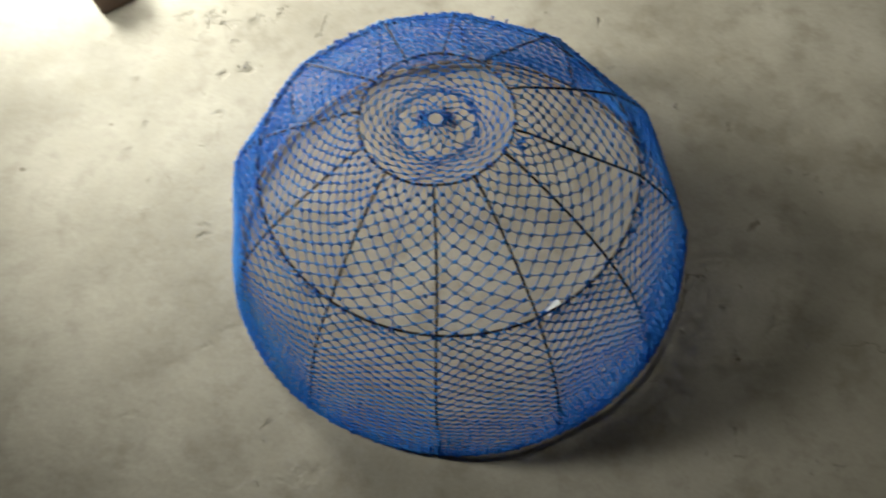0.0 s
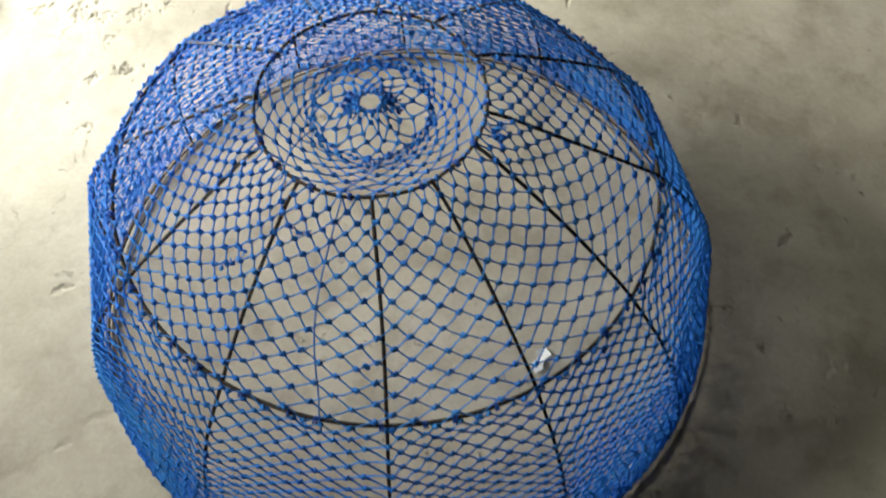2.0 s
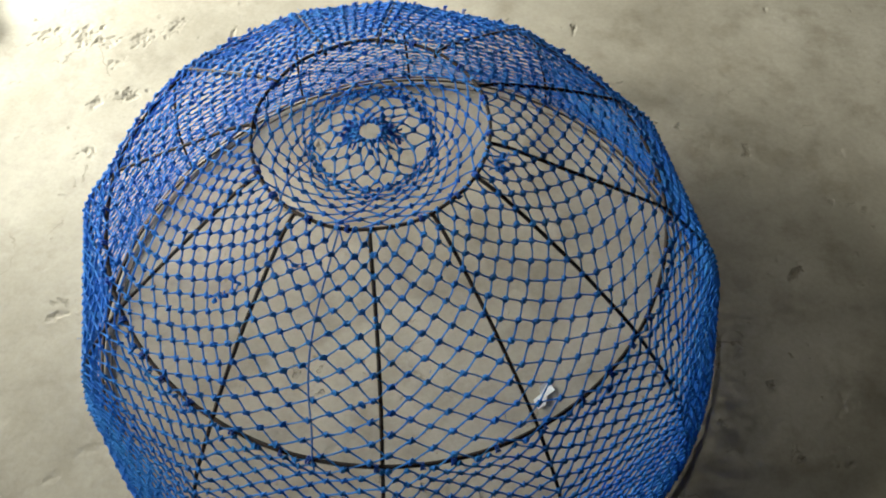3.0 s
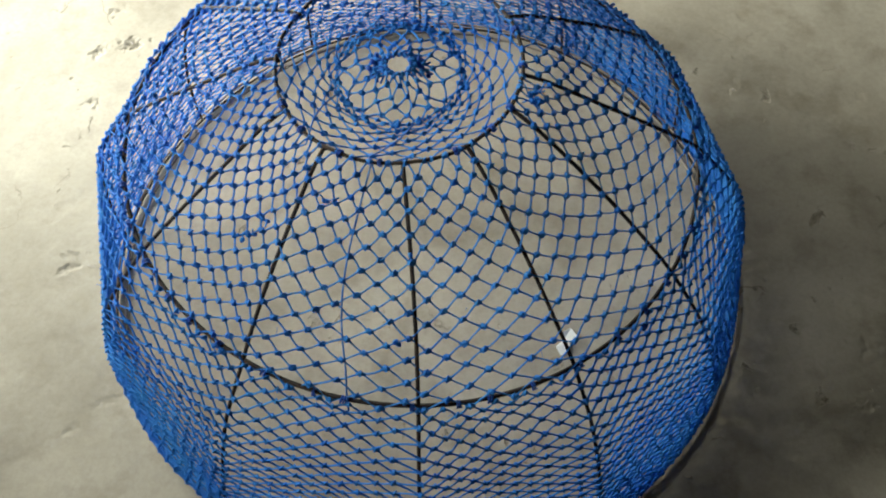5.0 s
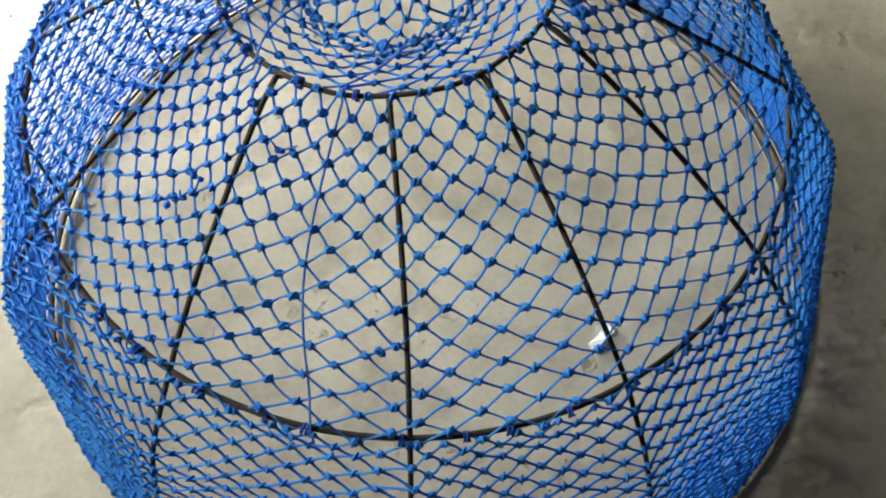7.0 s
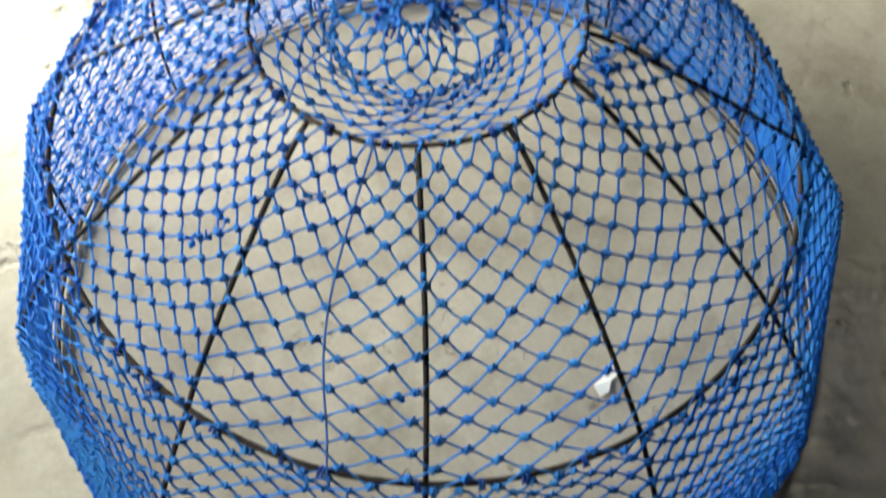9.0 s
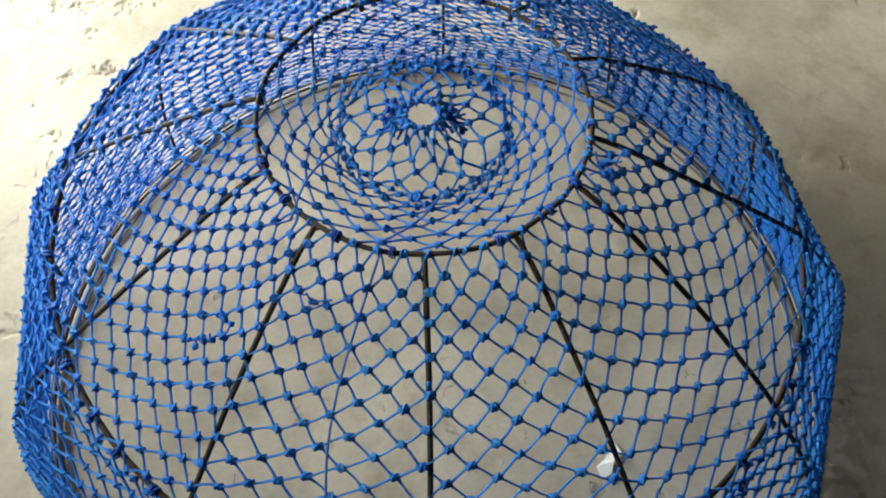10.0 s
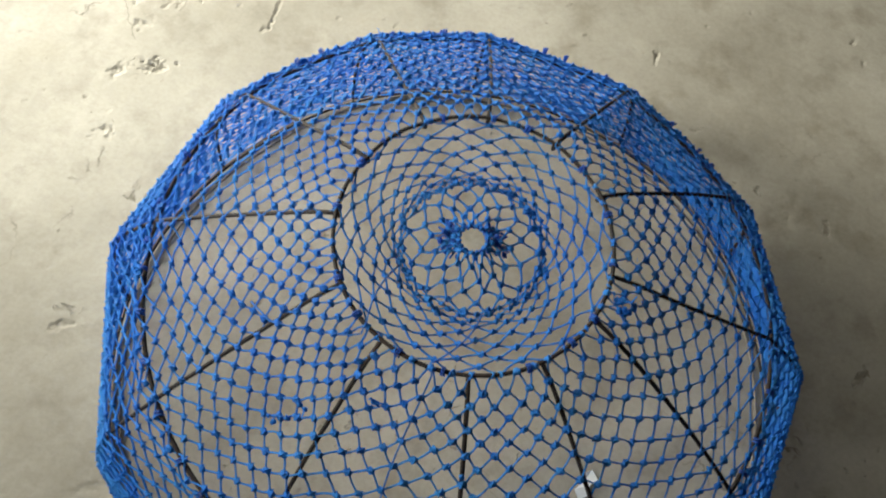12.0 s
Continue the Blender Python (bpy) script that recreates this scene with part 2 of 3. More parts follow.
# ---- the room ----
# walls and ceiling are assumed, out of view, to close off the sky's light
def room():
    def wall(name, lo, hi, label):
        return tagged(part(name, box_bm(lo, hi), PLASTER), label, "wall", kind="structure")
    T = 0.15
    said = "plain dark plaster wall, unseen, closing off the light round the floor"
    n0, n1 = NWIN_X - NWIN_W / 2, NWIN_X + NWIN_W / 2
    wall("wall_north_1", (WEST - T, NORTH, 0), (n0, NORTH + T, TOP), said)
    wall("wall_north_2", (n1, NORTH, 0), (EAST + T, NORTH + T, TOP), said)
    wall("wall_north_3", (n0, NORTH, 0), (n1, NORTH + T, NWIN_Z), said)
    wall("wall_north_4", (n0, NORTH, NWIN_Z + NWIN_H), (n1, NORTH + T, TOP), said)
    wall("wall_east", (EAST, SOUTH, 0), (EAST + T, NORTH, TOP), said)
    wall("wall_south", (WEST - T, SOUTH - T, 0), (EAST + T, SOUTH, TOP), said)
    # west wall: a narrow window and an assumed low opening towards the corner
    v0, v1 = WIN_Y - WIN_W / 2, WIN_Y + WIN_W / 2
    h0, h1 = HATCH_Y - HATCH_W / 2, HATCH_Y + HATCH_W / 2
    wall("wall_west_1", (WEST - T, SOUTH, 0), (WEST, v0, TOP), said)
    wall("wall_west_2", (WEST - T, v1, 0), (WEST, h0, TOP), said)
    wall("wall_west_3", (WEST - T, v0, 0), (WEST, v1, WIN_Z), said)
    wall("wall_west_4", (WEST - T, v0, WIN_Z + WIN_H), (WEST, v1, TOP), said)
    wall("wall_west_5", (WEST - T, h0, 0), (WEST, h1, HATCH_Z), said)
    wall("wall_west_6", (WEST - T, h0, HATCH_Z + HATCH_H), (WEST, h1, TOP), said)
    wall("wall_west_7", (WEST - T, h1, 0), (WEST, NORTH, TOP), said)
    tagged(part("ceiling", box_bm((WEST - T, SOUTH - T, TOP), (EAST + T, NORTH + T, TOP + 0.12)), PLASTER),
           "plain dark plaster ceiling, unseen", "ceiling", kind="structure")


# chips and scars of the slab: place, half length, half width, turn in degrees
CHIPS = [
    (-0.608, 0.444, 0.022, 0.014, 20), (-0.546, 0.443, 0.022, 0.02, 40), (-0.456, 0.44, 0.014, 0.016, 0),
    (-0.409, 0.467, 0.02, 0.012, 60), (-0.494, 0.302, 0.016, 0.006, 80), (-0.451, 0.317, 0.026, 0.011, 15),
    (-0.315, 0.448, 0.03, 0.0022, 84), (-0.483, 0.213, 0.012, 0.01, 0), (-0.513, 0.432, 0.02, 0.012, 0),
    (-0.493, 0.306, 0.012, 0.008, 0), (-0.447, 0.326, 0.006, 0.009, 0), (0.4, 0.259, 0.018, 0.01, 20),
    (0.586, 0.254, 0.013, 0.007, 70), (0.55, 0.134, 0.008, 0.005, 0), (0.491, -0.184, 0.016, 0.007, 10),
    (0.455, -0.311, 0.035, 0.016, 10), (0.572, 0.05, 0.012, 0.006, 30), (0.655, -0.068, 0.006, 0.012, 0),
    (-0.192, -0.421, 0.036, 0.02, 15), (-0.48, -0.36, 0.024, 0.009, 20), (-0.142, 0.234, 0.01, 0.01, 0),
    (0.131, 0.018, 0.008, 0.006, 0), (0.168, 0.026, 0.008, 0.007, 0), (0.226, 0.483, 0.013, 0.0025, 80),
    (0.751, 0.146, 0.014, 0.006, 20), (-0.317, 0.436, 0.002, 0.018, 0), (0.519, 0.569, 0.012, 0.0035, 60),
    (0.531, 0.532, 0.004, 0.013, 0), (0.223, 0.478, 0.0022, 0.012, 0), (-0.439, -0.04, 0.016, 0.006, 20),
    (-0.486, 0.384, 0.012, 0.006, 0), (-0.343, -0.202, 0.03, 0.006, 15), (-0.454, -0.164, 0.02, 0.004, 60),
    (-0.387, -0.238, 0.02, 0.006, 30), (0.515, -0.115, 0.014, 0.02, 0), (0.485, -0.179, 0.01, 0.006, 0),
    (0.045, -0.24, 0.02, 0.012, 10), (-0.143, 0.11, 0.006, 0.008, 0), (-0.083, 0.053, 0.006, 0.005, 0),
]


def floor():
    """Concrete slab: a fine sheet with shallow hollows and chips near the cage, and a coarse rim out to the walls."""
    X0, X1, Y0, Y1 = -1.1, 0.85, -0.62, 0.80
    nx, ny = 1000, 730
    xs, ys = np.linspace(X0, X1, nx), np.linspace(Y0, Y1, ny)
    z = np.zeros((ny, nx))
    for j, y in enumerate(ys):
        for i, x in enumerate(xs):
            v = Vector((x, y, 0))
            z[j, i] = 0.0011 * noise.fractal(v * 6.0, 0.9, 2.0, 4) + 0.00020 * noise.noise(v * 90)
    gx, gy = np.meshgrid(xs, ys)
    rnd = random.Random(5)
    small = []
    for i in range(66):
        x, y = rnd.uniform(X0 + 0.1, X1 - 0.1), rnd.uniform(Y0 + 0.1, Y1 - 0.1)
        if i < 26:
            x, y = rnd.gauss(-0.55, 0.16), rnd.gauss(0.48, 0.12)
        small.append((x, y, rnd.uniform(0.003, 0.013), rnd.uniform(0.002, 0.005), rnd.uniform(0, 180)))
    for n, (cx, cy, a, b, turn) in enumerate(CHIPS + small):
        t = radians(turn)
        if n < len(CHIPS) and cx < -0.3 and cy > 0.15:
            a, b = a * 1.25, b * 1.25
        u = ((gx - cx) * math.cos(t) + (gy - cy) * math.sin(t)) / a
        w = (-(gx - cx) * math.sin(t) + (gy - cy) * math.cos(t)) / b
        d = np.hypot(u, w)
        deep = 0.0030 if n < len(CHIPS) and (cx < -0.3 and cy > -0.1 or cx < 0.25 and cy > 0.2) else 0.0016 if cy > 0.4 else 0.0009
        for j, i in np.argwhere(d < 1.9):
            v = Vector((xs[i] * 75, ys[j] * 75, n * 7.3))
            e = 0.75 * d[j, i] + 0.42 + 0.7 * noise.fractal(v * 1.1, 0.5, 2.1, 3) + 0.45 * noise.noise(v * 3.7)
            if e < 1:
                z[j, i] -= deep * min(1.0, (1 - e) * 2.6) * (0.6 + 0.5 * noise.noise(v * 3))
    edge = np.minimum(np.minimum(gx - X0, X1 - gx), np.minimum(gy - Y0, Y1 - gy))
    z = np.minimum(z, 0.0010) * np.minimum(1, edge * 8)
    verts = np.stack([gx, gy, z], 2).reshape(-1, 3).tolist()
    faces = [(j * nx + i, j * nx + i + 1, (j + 1) * nx + i + 1, (j + 1) * nx + i) for j in range(ny - 1) for i in range(nx - 1)]
    o = len(verts)
    E0, E1, N0, N1 = WEST - 0.3, EAST + 0.3, SOUTH - 0.3, NORTH + 0.3
    verts += [(E0, N0, 0), (E1, N0, 0), (E1, N1, 0), (E0, N1, 0), (X0, Y0, 0), (X1, Y0, 0), (X1, Y1, 0), (X0, Y1, 0)]
    faces += [(o, o + 1, o + 5, o + 4), (o + 1, o + 2, o + 6, o + 5), (o + 2, o + 3, o + 7, o + 6), (o + 3, o, o + 4, o + 7)]
    ob = put("floor", mesh_from("floor", verts, faces, CONCRETE))
    tagged(ob, "worn beige-grey concrete floor with pits and stains", "floor", kind="structure")


room()
floor()


# ---- the net cage ----
# profile of a rib: distance from the axis, height
PROFILE = [(0.100, 0.341), (0.118, 0.335), (0.150, 0.316), (0.205, 0.283), (0.2655, 0.243), (0.302, 0.196), (0.325, 0.148),
           (0.347, 0.092), (0.360, 0.040), (0.365, 0.008)]
RING_T, RING_M = 0.100, 0.2655
TC, MC = (-0.0131, -0.0043), (-0.004, 0.005)
AZ_T = [5.1, 34.0, 62.5, 83.0, 118.9, 150, 182, 210, 241, 270.3, 301.1, 329.0]
AZ_M = [3.2, 31.5, 58.3, 88.6, 119.0, 151, 184, 209, 240, 271, 303.2, 332.4]
AZ_B = [1.8, 30.2, 57.5, 88.4, 119.0, 151, 184.3, 209.6, 239.8, 270, 299.5, 328.9]


def smooth_profile():
    p = np.array(PROFILE)
    u = np.concatenate([[0], np.cumsum(np.linalg.norm(np.diff(p, axis=0), axis=1))])
    uu = np.linspace(0, u[-1], 400)
    q = np.stack([np.interp(uu, u, p[:, i]) for i in (0, 1)], 1)
    for _ in range(150):
        q[1:-1] = (q[:-2] + 2 * q[1:-1] + q[2:]) / 4
    s = np.concatenate([[0], np.cumsum(np.linalg.norm(np.diff(q, axis=0), axis=1))])
    return s, q


PS, PQ = smooth_profile()
S_END = float(PS[-1])
S_MID = float(np.interp(RING_M, PQ[:, 0], PS))


def shell(az, s, out=0.0):
    """Place on the dome at azimuth az (degrees, 0 towards the front) and length s down from the top ring."""
    r, z = float(np.interp(s, PS, PQ[:, 0])) + out, float(np.interp(s, PS, PQ[:, 1]))
    k = min(1.0, s / S_MID)
    e = max(0.0, 1 - max(0.0, s - S_MID) / (S_END - S_MID))
    cx = TC[0] * (1 - k) + MC[0] * k * e
    cy = TC[1] * (1 - k) + MC[1] * k * e
    a = radians(az)
    far = max(0.0, -math.cos(a)) ** 2
    lean = max(0.0, math.cos(1.6 * math.remainder(a + radians(72), 2 * math.pi))) if abs(math.remainder(a + radians(72), 2 * math.pi)) < 0.98 else 0.0
    east = max(0.0, math.sin(a)) ** 3
    past = min(1.0, max(0.0, (s - S_MID) / 0.07))
    r += 0.013 * lean * past + 0.009 * east * math.exp(-((s - 0.29) / 0.06) ** 2) + 0.006 * east * math.exp(-((s - 0.385) / 0.05) ** 2) - 0.008 * far * k * (0.3 + 0.7 * e)
    x, y = r * math.sin(a), -r * math.cos(a)
    z += (-0.06 * x - 0.006 * far) * (k if s < S_MID else e)
    return np.array((cx + x, cy + y, z))


def rib_az(k, s):
    k0, turn = k % 12, 360 * (k // 12)
    if s < S_MID:
        f = s / S_MID
        return AZ_T[k0] * (1 - f) + AZ_M[k0] * f + turn
    f = (s - S_MID) / (S_END - S_MID)
    return AZ_M[k0] * (1 - f) + AZ_B[k0] * f + turn


def net_point(u, s, out=0.0025):
    """u counts sectors between ribs. Taut between ribs, round where a ring holds it."""
    k = math.floor(u)
    f = u - k
    a0, a1 = rib_az(k, s), rib_az(k + 1, s)
    chord = shell(a0, s, out) * (1 - f) + shell(a1, s, out) * f
    arc = shell(a0 * (1 - f) + a1 * f, s, out)
    away = max(0.0, -math.cos(radians(a0 * (1 - f) + a1 * f))) ** 2
    hold = max(math.exp(-(s / 0.018) ** 2), (1 - 0.8 * away) * math.exp(-((s - S_MID) / 0.014) ** 2), math.exp(-((S_END - s) / 0.05) ** 2))
    return chord * (1 - hold) + arc * hold


def knot_shape():
    bm = bmesh.new()
    bmesh.ops.create_icosphere(bm, subdivisions=1, radius=1)
    v = np.array([tuple(x.co) for x in bm.verts])
    f = [tuple(x.index for x in q.verts) for q in bm.faces]
    bm.free()
    return v, f


KV, KF = knot_shape()


def web(name, knots, bars, knot_r, thread_r, rng, mat, size=None, wide=1.3):
    """Knotted twine: knots is {key: place}, bars (key, key, side). A thread leaves its knot at the end that faces the way it goes."""
    runs, blobs, across = [], [], {}
    for key, p in knots.items():
        k = knot_r * (size(key) if size else 1.0) * rng.uniform(0.9, 1.12)
        flat = np.array((-p[1] - 0.004, p[0] + 0.013, 0.0))
        flat = flat / (np.linalg.norm(flat) + 1e-9) + rng.normal(size=3) * 0.10
        flat /= np.linalg.norm(flat)
        out = np.array((p[0], p[1], 0.18))
        out -= flat * (out @ flat)
        out /= np.linalg.norm(out)
        axes = np.stack([flat, np.cross(out, flat), out])
        bumpy = KV * (1 + 0.12 * rng.normal(size=(len(KV), 1)))
        blobs.append(((bumpy * np.array((wide, 0.8, 0.8)) * k) @ axes + p, KF))
        across[key] = flat * k * wide * 0.34
        # the turn of cord that closes the knot
        lean = rng.uniform(-0.7, 0.7)
        loop = [p + k * (0.78 * math.cos(t) * axes[1] + 0.85 * math.sin(t) * out + 0.55 * math.sin(t + lean) * flat * (1 if lean > 0 else -1)) for t in np.linspace(0, 2 * math.pi, 8)[:-1]]
        runs.append((loop, thread_r * 0.95, True))
    for a, b, side in bars:
        p = knots[a] + across[a] * side
        q = knots[b] - across[b] * side
        d = q - p
        mid = rng.normal(size=3) * 0.0005 - np.array((0, 0, 0.0003))
        ts = (-0.04, 0.10, 0.23, 0.5, 0.77, 0.90, 1.04)
        pts = [p + d * t + mid * 4 * t * (1 - t) for t in ts]
        w = thread_r * rng.uniform(0.88, 1.12)
        runs.append((pts, [w * 1.9, w * 1.4, w * 1.05, w, w * 1.05, w * 1.4, w * 1.9], False))
    return cords(name, runs, mat, 5, blobs)


def net_cage():
    cage = tagged(new("net_cage"), "dome-shaped wire cage covered with blue knotted netting, on concrete", "net cage")
    rng = np.random.default_rng(7)

    def ring(name, pts, r, mat, label):
        return put(name, cords(name, [(pts, r, True)], mat, 10), cage, label)

    def circle(az_s, out, n=180, amp=0.0007):
        return [shell(360 * i / n, az_s, out) + np.array((0, 0, amp * math.sin(i * 0.35 + az_s * 40))) for i in range(n)]

    ring("top_ring", circle(0.0, 0), 0.0015, WIRE, "dark wire hoop round the top mouth")
    ring("middle_ring", [net_point(12 * i / 180, S_MID + 0.004 * (0.5 - 0.5 * math.cos(math.pi * i / 90)), -0.001 - 0.004 * (0.5 - 0.5 * math.cos(math.pi * i / 90))) for i in range(180)], 0.0018, WIRE, "dark rusty wire hoop round the middle")
    for dr, z, w in ((-0.0006, 0.0028, 0.0016), (-0.0034, 0.0125, 0.0011), (-0.0110, 0.0024, 0.0011)):
        pts = [shell(a, S_END, dr) * np.array((1, 1, 0)) + np.array((0, 0, z + 0.0004 * math.sin(radians(3 * a) + dr * 900))) for a in np.linspace(0, 360, 200, endpoint=False)]
        ring("bottom_ring", pts, w, WIRE if z < 0.01 and w > 0.0012 else GALV, "bare wire hoop lying on the floor")

    # added rope that keeps light from leaking under the edge of the netting
    hem = [shell(a, S_END, 0.0005) * np.array((1, 1, 0)) + np.array((0, 0, 0.0078 + 0.0006 * math.sin(a * 0.9))) for a in np.linspace(0, 360, 240, endpoint=False)]
    ring("hem_rope", hem, [0.0015 + 0.0004 * math.sin(i * 1.7) for i in range(240)], NET, "added blue rope round the lowest hoop, closing the gap under the netting")

    # ribs, each hooked round the top ring and the bottom ring
    for k in range(12):
        ss = np.linspace(0.0, S_END, 46)
        bend = [0.0009 * math.sin(7 * s / S_END + k * 1.9) for s in ss]
        pts = [shell(rib_az(k, s) + math.degrees(bend[i] / 0.25), s, -0.0012) for i, s in enumerate(ss)]
        hook = [pts[0] + np.array((0, 0, -0.005)), pts[0] + np.array((0, 0, -0.0005))]
        put("rib", mesh_from("rib", *tube(hook + pts[1:], 0.00165, 8), WIRE), cage)

    # netting: wide mesh above the middle hoop, finer mesh below it, one panel between each two ribs
    KNOT, THREAD = 0.0028, 0.00069

    def netting(name, s0, s1, columns, at, steps, pull, knot_r, thread_r, seed):
        """columns gives the sector at which a column of knots hangs, pull how far a knot is drawn from there."""
        depth = [s0]
        while depth[-1] < s1 - 0.0025:
            depth.append(depth[-1] + float(np.interp(depth[-1], at, steps)))
        depth[-1] = s1
        rows, cache, cols = len(depth) - 1, {}, len(columns)

        def knot(i, j):
            key = (i % cols, j)
            if key not in cache:
                u, s = columns[key[0]], depth[j]
                gap = (columns[(key[0] + 1) % cols] - u) % 12
                free = min(1.0, 0.4 * min(j, rows - j))
                du, ds = pull(u, (s - s0) / (s1 - s0))
                u += du + gap * 0.16 * noise.noise(Vector((key[0] * 1.7, j * 1.3, 1 + seed)))
                s += free * (ds + 0.0016 * noise.noise(Vector((key[0] * 1.3, j * 1.9, 5 + seed))))
                cache[key] = net_point(u, min(max(s, 0.0), S_END), 0.0028 * min(1.0, s / 0.02))
            return cache[key]

        for k in range(12):
            slack = 0.92 if 4 <= k <= 8 else 1.0      # tighter, finer knots away from the mended side
            knots, bars = {}, []
            for i in (c for c in range(cols) if k <= columns[c] % 12 < k + 1):
                for j in range(rows + 1):
                    if (i + j) % 2:
                        continue
                    knots[(i, j)] = knot(i, j)
                    if j < rows:
                        for side in (-1, 1):
                            o = (i + side, j + 1)
                            knots.setdefault(o, knot(*o))
                            bars.append(((i, j), o, side))
            put(name, web(name, knots, bars, knot_r * slack, thread_r * (slack if seed == 0 else 0.92 if slack < 1 else 1.3 if 1 <= k <= 3 else 1.0), rng, NET), cage)

    # the net is stretched wide on one side of the front and gathered closer elsewhere
    wide_at = [float(np.interp(i, (0, 4, 9, 14, 19, 24, 28, 80, 96), (-0.94, -0.5, 0.112, 0.806, 1.517, 2.26, 2.92, 9.42, 11.06))) for i in range(96)]

    def upper_pull(u, f):
        v = math.remainder(u, 12)
        slant = float(np.interp(v, (-2.5, -1.0, -0.5, 0.0, 0.6, 1.2, 2.0, 3.0), (0, 0.215, 0.22, 0.13, 0.2, 0.03, 0.07, 0)))
        sag = float(np.interp(v, (-1.4, -1.0, 0.0, 0.3), (0.0013, 0.0036, 0.0036, 0.0013)))
        return -slant * (f - 0.5), -sag * math.cos(2 * math.pi * v) * min(1.0, 3 * (1 - f))

    def lower_pull(u, f):
        return 0.1 * noise.noise(Vector((u * 0.9, f * 3, 7))), 0.003 * (1 - f) * noise.noise(Vector((u * 0.9, f * 3, 12)))

    netting("upper_net_panel", 0.0, S_MID, wide_at, (0, 0.001, 0.05, 0.06, 0.13, 0.16, 0.18, 0.19), (0.0119, 0.0094, 0.0091, 0.0103, 0.0098, 0.0086, 0.0064, 0.0048), upper_pull, KNOT, THREAD, 0)
    netting("lower_net_panel", S_MID, S_END - 0.001, [i / 12 for i in range(144)], (S_MID, S_MID + 0.12, S_END), (0.0082, 0.0062, 0.0033), lower_pull, KNOT * 0.84, THREAD * 1.16, 4)

    # netting over the top mouth: sags inside the ring, rises to a gathered hole
    ROUND, INNER = 19, 14
    MOUTH = [(0.100, 0.0), (0.0945, -0.0015), (0.089, -0.003), (0.0835, -0.005), (0.078, -0.007), (0.0727, -0.009), (0.0676, -0.011), (0.0630, -0.013),
             (0.0592, -0.0145), (0.0562, -0.0158), (0.0538, -0.0166), (0.0518, -0.0162), (0.0500, -0.0155)]
    THROAT = [(0.0530, -0.0158), (0.0460, -0.0150), (0.0375, -0.0125), (0.0290, -0.0100), (0.0205, -0.0070), (0.0135, -0.0045), (0.0105, -0.0040)]

    def gathered(rows, count, loose):
        knots, bars = {}, []
        for j, (r, dz) in enumerate(rows):
            for i in range(count):
                a = 360 * (i + 0.5 * (j % 2)) / count + loose(j) * (3.0 * noise.noise(Vector((i, j, 2.5 + count))) + 4 * noise.noise(Vector((i * 0.3, j * 0.4, 9))))
                rr = r * (1 + 0.04 * loose(j) * noise.noise(Vector((i * 0.9, j, 7.7)))) if 0 < j < len(rows) - 1 else r
                c = shell(a, 0.0)
                axis = np.array((TC[0] - 0.001, TC[1] - 0.001, c[2]))
                lift = 0.002 * loose(j) * noise.noise(Vector((i * 0.7, j, 4))) if 0 < j else 0.0
                knots[(i, j)] = axis + (c - axis) * rr / RING_T + np.array((0, 0, dz + lift))
        for j in range(len(rows) - 1):
            for i in range(count):
                o = i + (j % 2)
                bars += [((i, j), (o % count, j + 1), 1), ((i, j), ((o - 1) % count, j + 1), -1)]
        return knots, bars

    knots, bars = gathered(MOUTH, ROUND, lambda j: 0.7 if j < 8 else 1.4)
    put("mouth_net", web("mouth_net", knots, bars, 0.0024, THREAD, rng, NET, None, 1.2), cage, "blue netting drawn over the top mouth")
    knots, bars = gathered(THROAT, INNER, lambda j: 2.2 if j < 5 else 1.2)
    put("throat_net", web("throat_net", knots, bars, 0.0025, THREAD * 1.15, rng, NET, lambda q: 1.0 if q[1] < 5 else 0.8, 1.1), cage, "blue netting gathered to a small hole")
    # drawstring round the hole
    last = [knots[(i, len(THROAT) - 1)] for i in range(INNER)]
    put("drawstring", cords("drawstring", [(last, 0.0011, True)], CORD), cage)

    # lashings that tie the netting to the hoops
    turns = [(0.0028 * math.cos(t), 0.0038 * (t / (4 * math.pi) - 0.5), 0.0028 * math.sin(t)) for t in np.linspace(0, 4 * math.pi, 22)]
    lash = cords("lashing", [(turns, 0.0008, False)], CORD, 5)
    for s, count in ((0.0, 16), (S_MID, 46)):
        for i in range(count):
            a = 360 * (i + rng.uniform(-0.3, 0.3)) / count
            p, q = shell(a, s), shell(a + 0.5, s)
            y = Vector(q - p).normalized()
            x = y.cross(Vector((0, 0, 1))).normalized()
            m = Matrix((x, y, x.cross(y))).transposed().to_4x4()
            m.translation = p
            ob = put("lashing", lash, cage)
            ob.matrix_basis = m @ Matrix.Diagonal((1, rng.uniform(0.6, 1.5), 1, 1))

    # lumps of mending knots with cut tails, and the bunched netting beside one rib
    def lump(u, s, count, spread, name):
        c = net_point(u, s, 0.004)
        runs, blobs = [], []
        for i in range(count):
            p = c + rng.normal(size=3) * spread * np.array((1, 1, 0.6))
            r = 0.0022 * rng.uniform(0.8, 1.2)
            blobs.append((KV * (1 + 0.12 * rng.normal(size=(len(KV), 1))) * r + p, KF))
            q = p + rng.normal(size=3) * 0.0042 + np.array((0, 0, 0.001))
            m = (p + q) / 2 + rng.normal(size=3) * 0.0015
            runs.append(([p, m, q], 0.0006, False))
        put(name, cords(name, runs, NET, 5, blobs), cage)
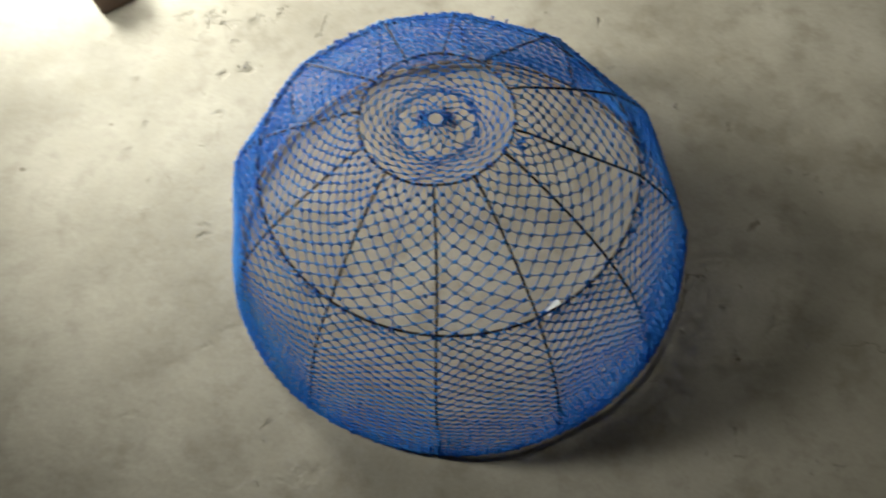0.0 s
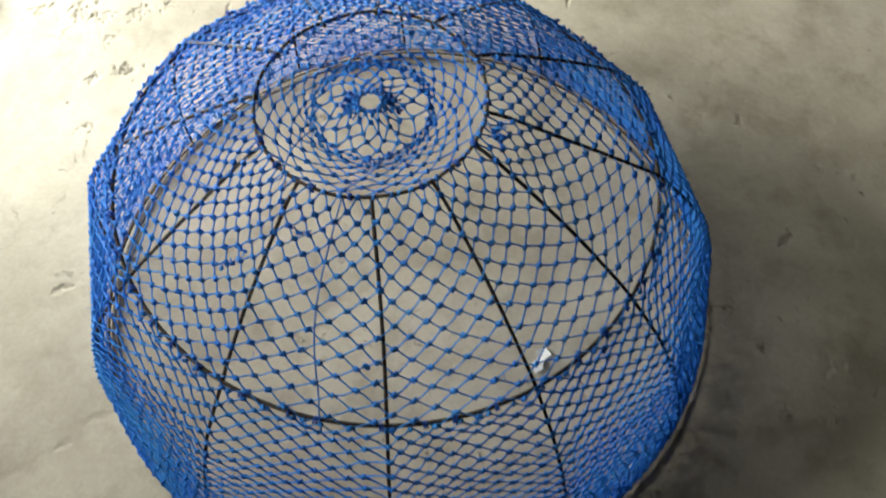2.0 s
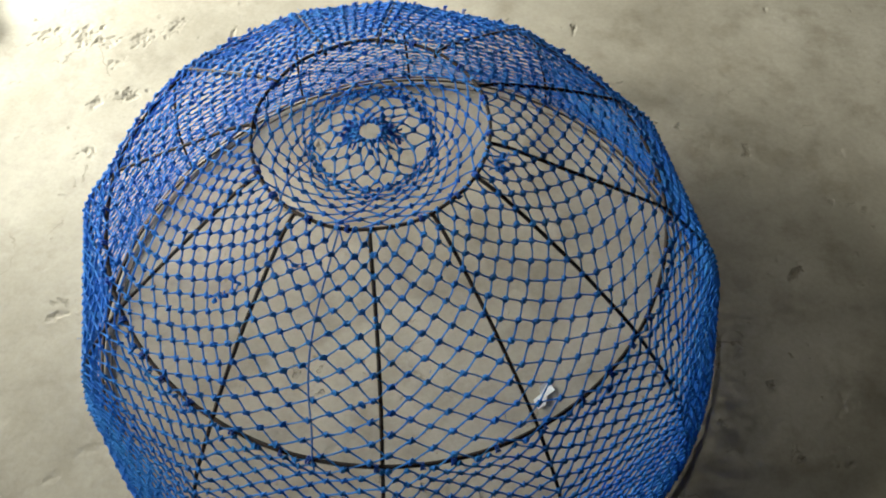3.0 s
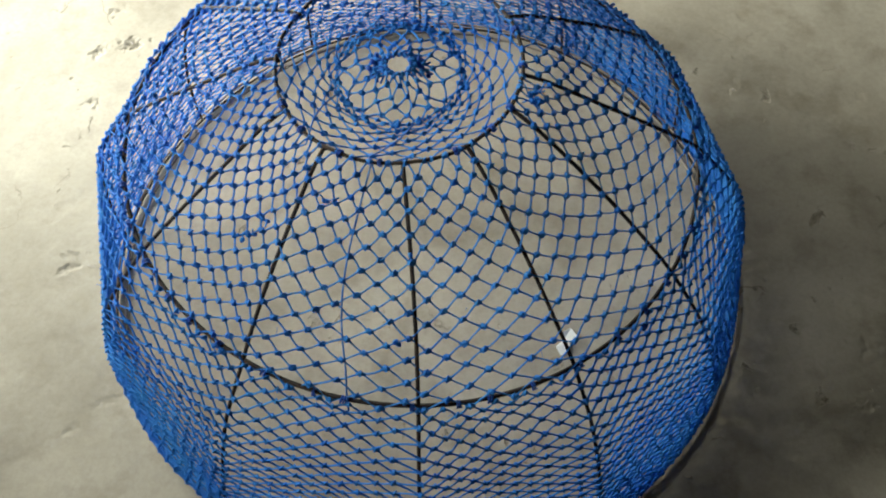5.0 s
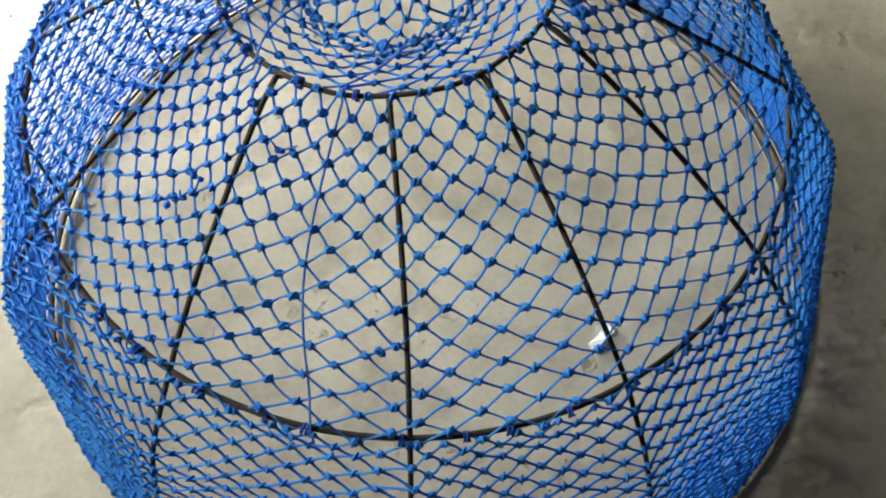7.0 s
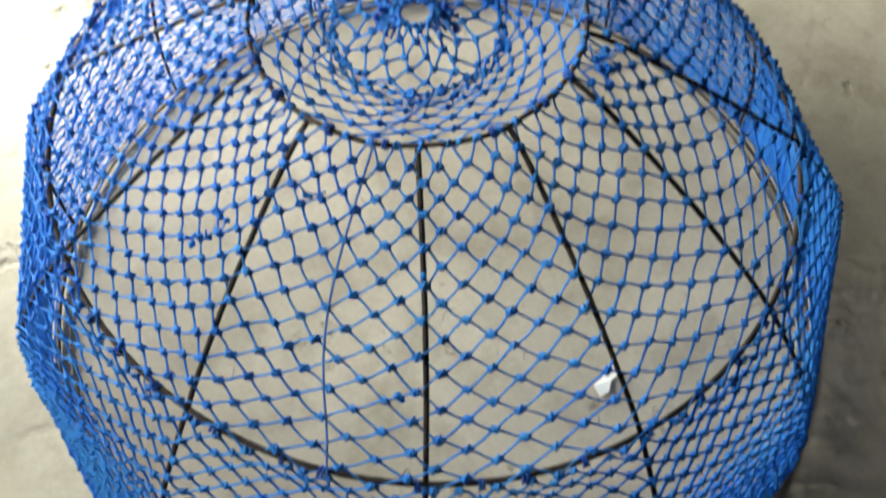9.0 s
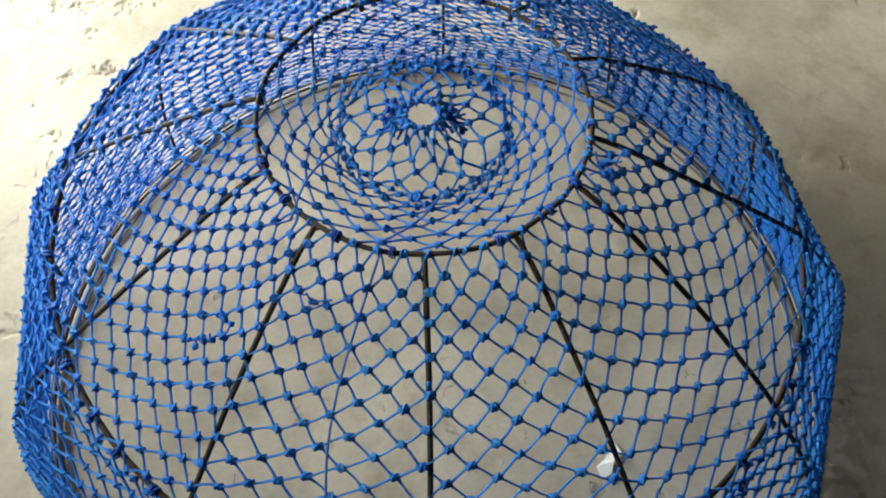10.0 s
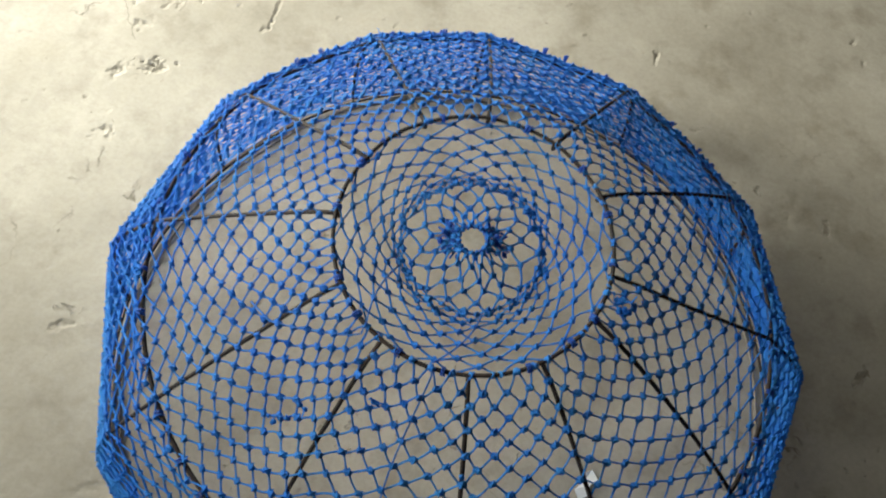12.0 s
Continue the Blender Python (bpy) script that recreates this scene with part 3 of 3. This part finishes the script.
    for u, s, n in ((-1.25, 0.078, 3), (-1.30, 0.096, 3), (-1.42, 0.106, 2), (-1.36, 0.108, 2), (-0.74, 0.040, 3), (0.02, 0.070, 2), (-0.10, 0.142, 3),
                    (-1.2, S_MID, 4), (2.6, S_MID, 3), (1.55, S_MID + 0.01, 3)):
        lump(u, s, n - 1, 0.0012, "mending_knot")
    lump(2.62, 0.008, 9, 0.0021, "snarl")
    lump(2.48, 0.014, 5, 0.0018, "snarl")

    # bunched strands beside the hole
    hole = np.array((TC[0] - 0.001, TC[1] - 0.001, 0.336))
    for az, n, far in ((-100, 8, 0.024), (-125, 5, 0.026), (-75, 4, 0.024), (100, 7, 0.028), (130, 3, 0.024)):
        runs, blobs = [], []
        for i in range(n):
            a0, a1 = radians(az + rng.normal() * 10), radians(az + rng.normal() * 14)
            r1 = far * rng.uniform(0.7, 1.1)
            p = hole + np.array((0.010 * math.sin(a0), -0.010 * math.cos(a0), 0.001))
            q = hole + np.array((r1 * math.sin(a1), -r1 * math.cos(a1), -0.011 * r1 / 0.03))
            m = (p + q) / 2 + rng.normal(size=3) * 0.0018
            runs.append(([p, m, q], 0.0009, False))
            blobs.append((KV * (1 + 0.10 * rng.normal(size=(len(KV), 1))) * 0.0022 + (p + q) / 2 + rng.normal(size=3) * 0.003, KF))
        put("tuft", cords("tuft", runs, CORD, 5, blobs), cage)

    # frayed fibres that stand off the twine
    pieces = []
    for i in range(70):
        u, s = rng.uniform(0, 12), rng.uniform(0.01, S_END - 0.03)
        p = net_point(u, s, 0.003)
        n = net_point(u, s, 0.013) - p
        q = p + n * rng.uniform(0.2, 0.7) + rng.normal(size=3) * 0.0025
        pieces.append(([p, (p + q) / 2 + rng.normal(size=3) * 0.0012, q], 0.00022, False))
    tagged(put("fray", cords("fray", pieces, PALE, 4), cage), kind="stuff")

    # loose mending threads
    def thread(name, pts, r, mat):
        put(name, cords(name, [(pts, r, False)], mat), cage)
    mid = -11 / 30.0

    def over_mouth(az, r):
        """Place just above the netting of the mouth, r from its axis."""
        c = shell(az, 0.0)
        axis = np.array((TC[0] - 0.001, TC[1] - 0.001, c[2]))
        dip = float(np.interp(r, (0.05, 0.056, 0.068, 0.084, 0.1), (-0.0155, -0.0158, -0.011, -0.005, 0.0)))
        return axis + (c - axis) * r / RING_T + np.array((0, 0, dip + 0.0032))
    ss = np.linspace(0, S_MID + 0.004, 30)
    inside = [over_mouth(a, r) for a, r in zip(np.linspace(16, -10, 8), np.linspace(0.052, 0.098, 8))]
    thread("mending_thread", inside + [net_point(mid - 0.12 * math.sin(s / S_MID * 3.1) , s, 0.0045) for s in ss], 0.0007, PALE)
    ss = np.linspace(0, 1, 24)
    inside = [over_mouth(a, r) for a, r in zip(np.linspace(-62, -40, 8), np.linspace(0.056, 0.098, 8))]
    thread("mending_thread", inside + [net_point(-1.25 - 1.0 * t, 0.002 + 0.075 * t, 0.0045) for t in ss], 0.0007, PALE)


net_cage()


# ---- small things on the floor ----
def paper_scrap():
    bm = bmesh.new()
    outline = [(-0.016, -0.007), (-0.006, -0.010), (0.004, -0.004), (0.015, -0.006), (0.018, 0.006), (0.007, 0.010), (0.000, 0.003), (-0.012, 0.004)]
    low = [bm.verts.new((x, y, 0.0014 + 0.0025 * abs(math.sin(x * 150)))) for x, y in outline]
    f = bm.faces.new(low)
    top = bmesh.ops.extrude_face_region(bm, geom=[f])["geom"]
    for v in top:
        if isinstance(v, bmesh.types.BMVert):
            v.co.z += 0.0006
    ob = part("paper_scrap", bm, PAPER)
    ob.matrix_basis = pose(0.163, -0.119, 0, 0, 0, 48)
    tagged(ob, "small torn scrap of white paper on the floor", "paper scrap")


def wooden_block():
    bm = box_bm((0, 0, 0), (0.075, 0.14, 0.05), 0.004)
    for v in bm.verts:
        v.co += 0.0015 * noise.noise_vector(v.co * 25)
        v.co.z = max(0.0, v.co.z)
    ob = part("wooden_block", bm, WOOD)
    ob.matrix_basis = pose(-0.785, 0.434, 0, 0, 0, 38)
    tagged(ob, "worn brown wooden block standing on the concrete floor", "wooden block")


paper_scrap()
wooden_block()
